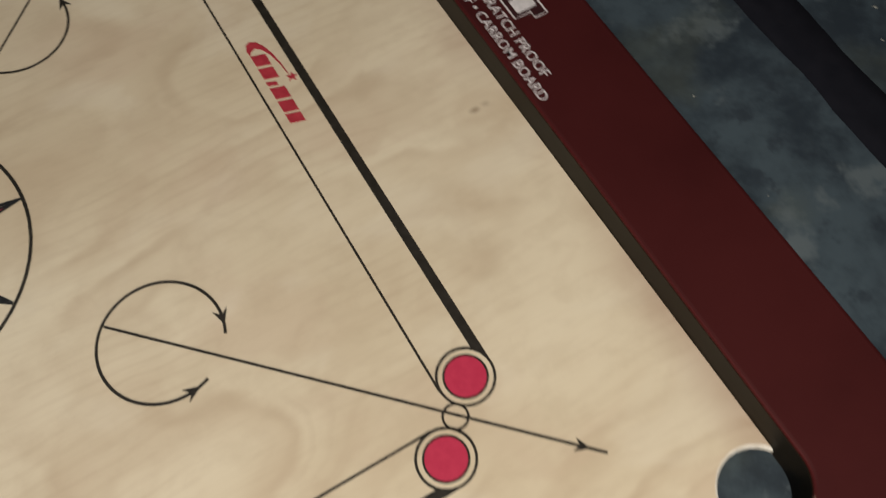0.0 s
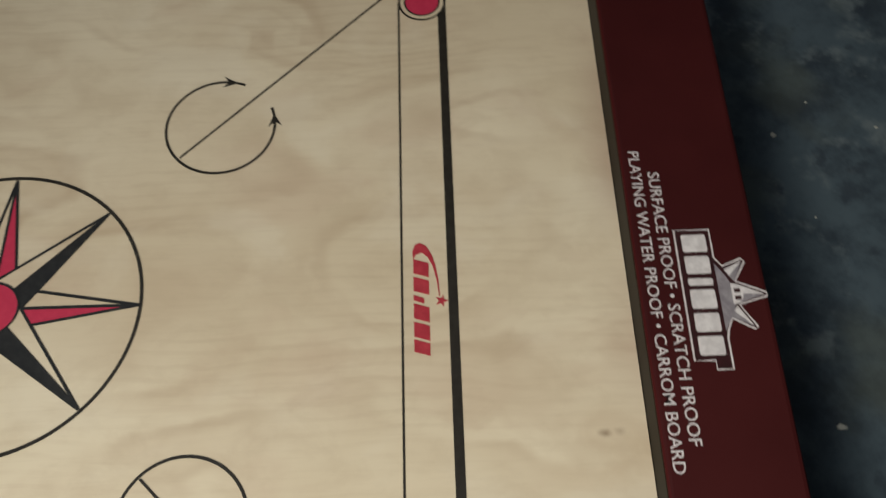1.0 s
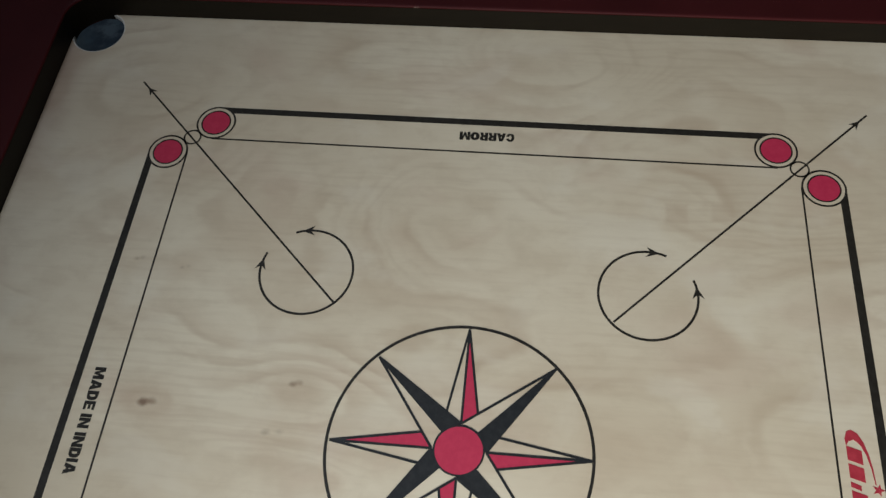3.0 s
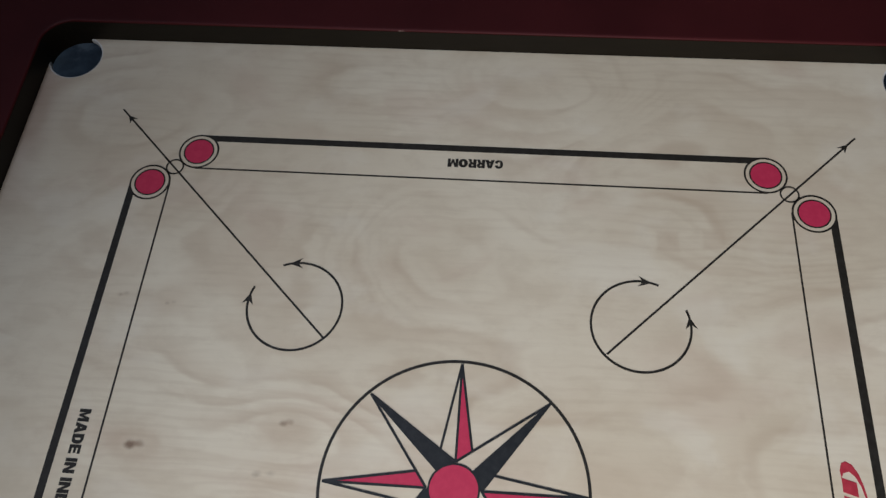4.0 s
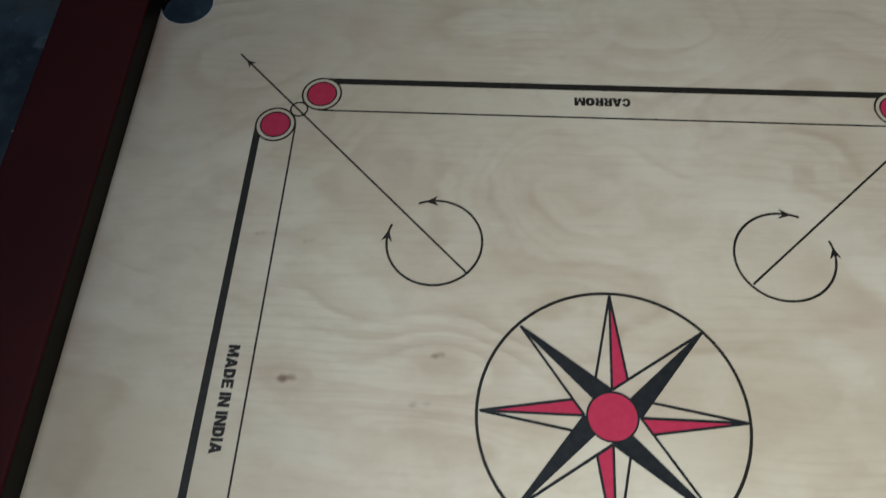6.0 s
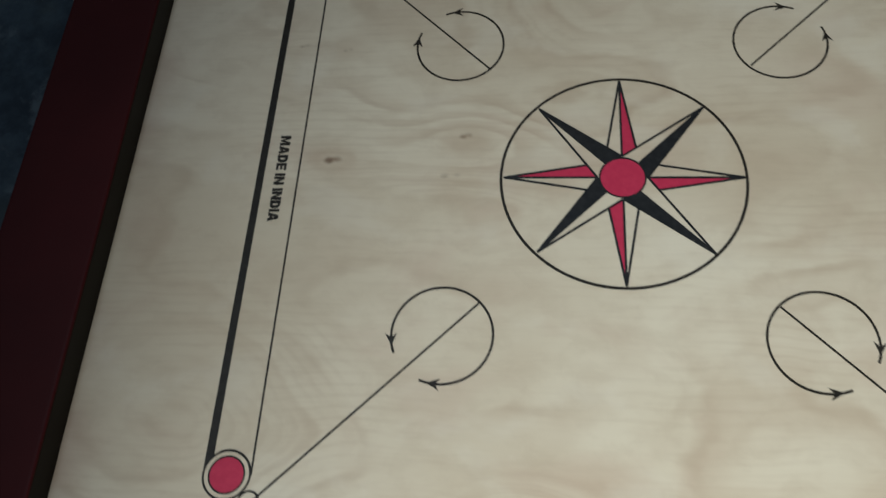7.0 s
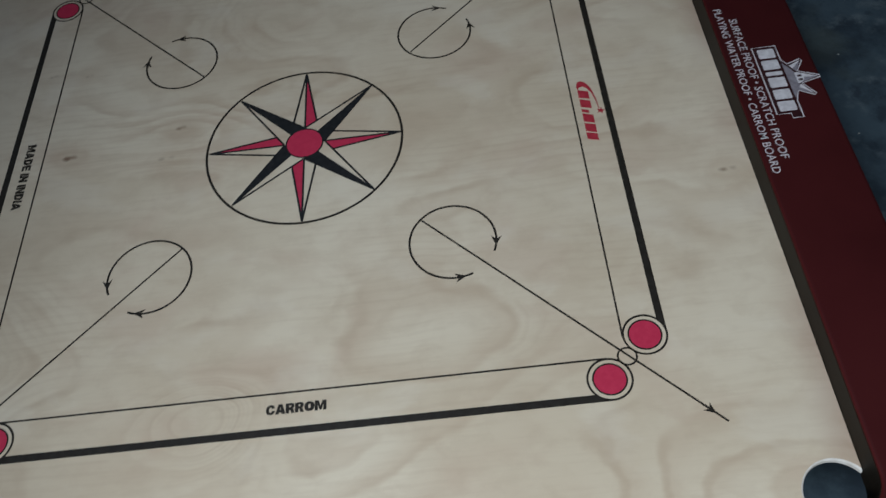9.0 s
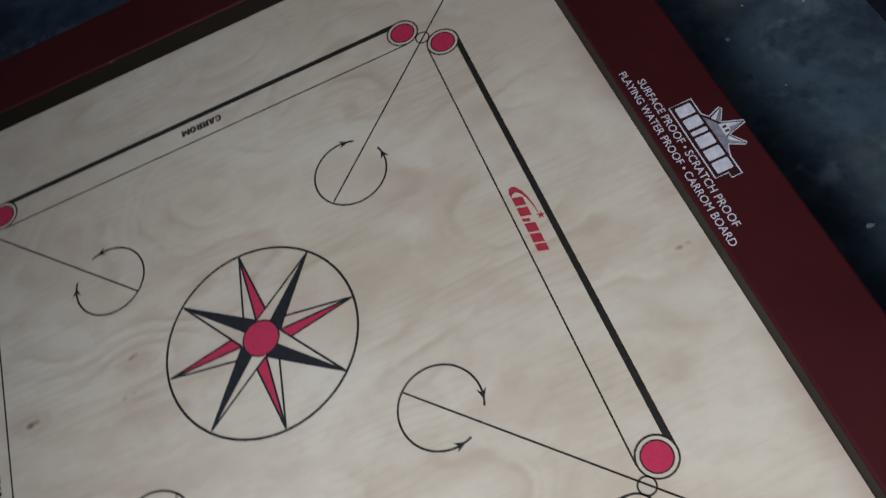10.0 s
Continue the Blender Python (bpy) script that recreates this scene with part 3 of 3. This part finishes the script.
def build_words():
    printed("lettering", heavy_lettering("CARROM", 0.0510 * U, 0.0088 * U, pose(0.0005 * U, -0.2913 * U, Z1)), LINE_BLACK, "bold black printed word")
    printed("lettering", heavy_lettering("CARROM", 0.0505 * U, 0.0092 * U, pose(-0.001 * U, 0.2935 * U, Z1, 0, 0, 180)), LINE_BLACK, "bold black printed word")
    printed("lettering", heavy_lettering("MADE IN INDIA", 0.0872 * U, 0.0094 * U, pose(-0.2963 * U, 0.0002 * U, Z1, 0, 0, -90), 0.07), LINE_BLACK, "bold black printed words")


def along(points):
    """Board units along the reading way (towards -y) and up (towards +x) to metres."""
    return [(b * U, -a * U) for a, b in points]


def build_red_mark():
    mark = printed("maker_mark", slab(along([(-0.0275, 0.2835), (-0.0330, 0.2830), (-0.0385, 0.2848), (-0.0400, 0.2880), (-0.0375, 0.2925), (-0.0310, 0.2962), (-0.0220, 0.2988),
                                             (-0.0110, 0.3005), (0.0000, 0.3012), (0.0000, 0.3005), (-0.0110, 0.2993), (-0.0220, 0.2968), (-0.0290, 0.2935), (-0.0325, 0.2895), (-0.0310, 0.2855)]), Z1), LOGO_RED, "red maker's mark of slanted blocks under a swoosh")
    for a, w in ((-0.0260, 0.0104), (-0.0130, 0.0104), (0.0003, 0.0038), (0.0065, 0.0106), (0.0195, 0.0104), (0.0318, 0.0085)):
        h = 0.0105 if w > 0.005 else 0.0070
        s = 0.0016
        part("block", slab(along([(a - s, 0.2835), (a + w - s, 0.2835), (a + w + s * h / 0.0105, 0.2835 + h), (a + s * h / 0.0105, 0.2835 + h)]), Z1 + 0.00002), LOGO_RED, mark)
    spikes = []
    for i in range(10):
        r = 0.0046 if i % 2 == 0 else 0.0019
        spikes.append((0.0035 + r * math.cos(radians(36 * i + 18)), 0.3022 + r * math.sin(radians(36 * i + 18))))
    part("small_star", slab(along(spikes), Z1 + 0.00004), LOGO_RED, mark)


def build_frame_print():
    zt = TOP + 0.0002
    t1 = lettering("SURFACE PROOF \u2022 SCRATCH PROOF", 0.1860 * U, 0.0078 * U, pose(0.4486 * U, -0.0178 * U, zt, 0, 0, -90), 0.004)
    part("lettering", t1, WHITE, board, "white printed words on the frame")
    t2 = lettering("PLAYING WATER PROOF \u2022 CARROM BOARD", 0.2190 * U, 0.0076 * U, pose(0.4370 * U, -0.0172 * U, zt, 0, 0, -90), 0.004)
    part("lettering", t2, WHITE, board, "white printed words on the frame")
    outline = [(-0.0305, 0.4560), (-0.0305, 0.4790), (-0.0100, 0.4790), (-0.0040, 0.4835), (-0.0090, 0.4965), (-0.0065, 0.4980), (0.0070, 0.4900),
               (0.0150, 0.5085), (0.0175, 0.5085), (0.0230, 0.4900), (0.0380, 0.4990), (0.0395, 0.4970), (0.0320, 0.4840), (0.0390, 0.4805), (0.0450, 0.4790),
               (0.0650, 0.4790), (0.0650, 0.4690), (0.0590, 0.4690), (0.0590, 0.4560)]
    badge = part("badge", stroke(along(outline), 0.0011, zt, True), WHITE, board, "white maker's badge of blocks under a rising star")
    part("badge_ground", slab(along(outline), zt - 0.00004, 0.0001), BADGE_DARK, badge, "black ground of the badge")
    for a, w in ((-0.0270, 0.0125), (-0.0115, 0.0125), (0.0042, 0.0050), (0.0120, 0.0130), (0.0280, 0.0125), (0.0433, 0.0125)):
        part("block", slab(along([(a + 0.0010, 0.4600), (a + w - 0.0010, 0.4600), (a + w, 0.4610), (a + w, 0.4750), (a + w - 0.0010, 0.4760), (a + 0.0010, 0.4760), (a, 0.4750), (a, 0.4610)]), zt + 0.00006), WHITE, badge)
    dome = [(x, 0.4785 + 0.0100 * math.sin(math.pi * (x + 0.006) / 0.046)) for x in np.linspace(-0.006, 0.040, 20)]
    part("arch", slab(along(dome), zt + 0.00004, 0.0001), GREY, badge)
    tips = [(-0.0070, 0.4962), (0.0162, 0.5068), (0.0378, 0.4970)]
    feet = [((-0.0015, 0.4840), (0.0075, 0.4895)), ((0.0085, 0.4895), (0.0225, 0.4890)), ((0.0235, 0.4885), (0.0310, 0.4835))]
    for (tx, ty), (p, q) in zip(tips, feet):
        mid = ((p[0] + q[0]) / 2, (p[1] + q[1]) / 2)
        part("ray", slab(along([(tx, ty), p, mid]), zt + 0.00008), WHITE, badge)
        part("ray", slab(along([(tx, ty), mid, q]), zt + 0.00008), GREY, badge)
    part("sun_disc", slab(along(arc(0.0155, 0.4865, 0.0072, 0, 180, 20)), zt + 0.00012), WHITE, badge)
    for a in (0.0120, 0.0170):
        part("bar", slab(along([(a, 0.4880), (a + 0.0026, 0.4880), (a + 0.0026, 0.4920), (a, 0.4920)]), zt + 0.00016), BADGE_DARK, badge)


BADGE_DARK = ink_material("badge_dark", (0.028, 0.008, 0.010), (0.042, 0.010, 0.012))
build_baselines()
build_arrows()
build_star()
build_words()
build_red_mark()
build_frame_print()


# ---- on the floor ----
def build_shadow_strip():
    """A dark, straight-edged strip on the floor beside the board, standing in for a shadow."""
    bm = bmesh.new()
    rows = []
    for i in range(46):
        y = -0.72 + i * 0.03
        mid, w = 0.8555 + 0.012 * y, 0.031 + 0.0008 * math.sin(i * 1.3)
        row = []
        for j, f in enumerate((-1, -0.9, -0.35, 0.3, 0.9, 1)):
            edge = 0.0012 * math.sin(i * 0.9 + j) + 0.0007 * math.sin(i * 2.3 + 2 * j)
            z = FLOOR_Z + (0.0005 if abs(f) == 1 else 0.006 + 0.002 * math.sin(i * 0.7 + j * 1.7))
            row.append(bm.verts.new((mid + f * w + edge, y, z)))
        rows.append(row)
    for a, c in zip(rows, rows[1:]):
        for j in range(5):
            bm.faces.new((a[j], a[j + 1], c[j + 1], c[j]))
    ob = part("shadow_strip", bm, SHADOW_DARK)
    for f in ob.data.polygons:
        f.use_smooth = True
    tagged(ob, "dark strip standing in for a shadow on the mottled floor", "cloth")


def chip(name, x, y, size, mat, label, category, seed, kind=""):
    rnd = random.Random(seed)
    bm = bmesh.new()
    n = 7
    top = [bm.verts.new((x + size * rnd.uniform(0.5, 1.1) * math.cos(math.tau * i / n), y + size * rnd.uniform(0.35, 0.8) * math.sin(math.tau * i / n), FLOOR_Z + 0.001 + size * rnd.uniform(0, 0.25))) for i in range(n)]
    low = [bm.verts.new((v.co.x, v.co.y, FLOOR_Z)) for v in top]
    bm.faces.new(top)
    for i in range(n):
        bm.faces.new((top[i], low[i], low[(i + 1) % n], top[(i + 1) % n]))
    return tagged(part(name, bm, mat), label, category)


def build_grit():
    rnd = random.Random(5)
    bm = bmesh.new()
    for _ in range(260):
        x, y = rnd.uniform(-1.1, 1.1), rnd.uniform(-1.1, 1.2)
        s = rnd.uniform(0.0008, 0.003)
        vs = [bm.verts.new((x + s * math.cos(math.tau * i / 5) * rnd.uniform(0.6, 1.4), y + s * math.sin(math.tau * i / 5) * rnd.uniform(0.6, 1.4), FLOOR_Z + 0.0006)) for i in range(5)]
        tip = bm.verts.new((x, y, FLOOR_Z + 0.0006 + s * 0.6))
        for i in range(5):
            bm.faces.new((vs[i], vs[(i + 1) % 5], tip))
    tagged(part("floor_grit", bm, GRIT), "pale grit and crumbs scattered over the floor", "grit", kind="stuff")


build_shadow_strip()
chip("paper_scrap", 0.655, -0.158, 0.010, SCRAP, "small crumpled yellow paper scrap on the floor", "paper scrap", 3)
chip("plaster_chip", 0.642, 0.334, 0.005, GRIT, "tiny pale plaster chip on the floor", "chip", 4)
chip("plaster_chip", 0.642, 0.0, 0.006, GRIT, "tiny pale plaster chip on the floor", "chip", 6)
build_grit()
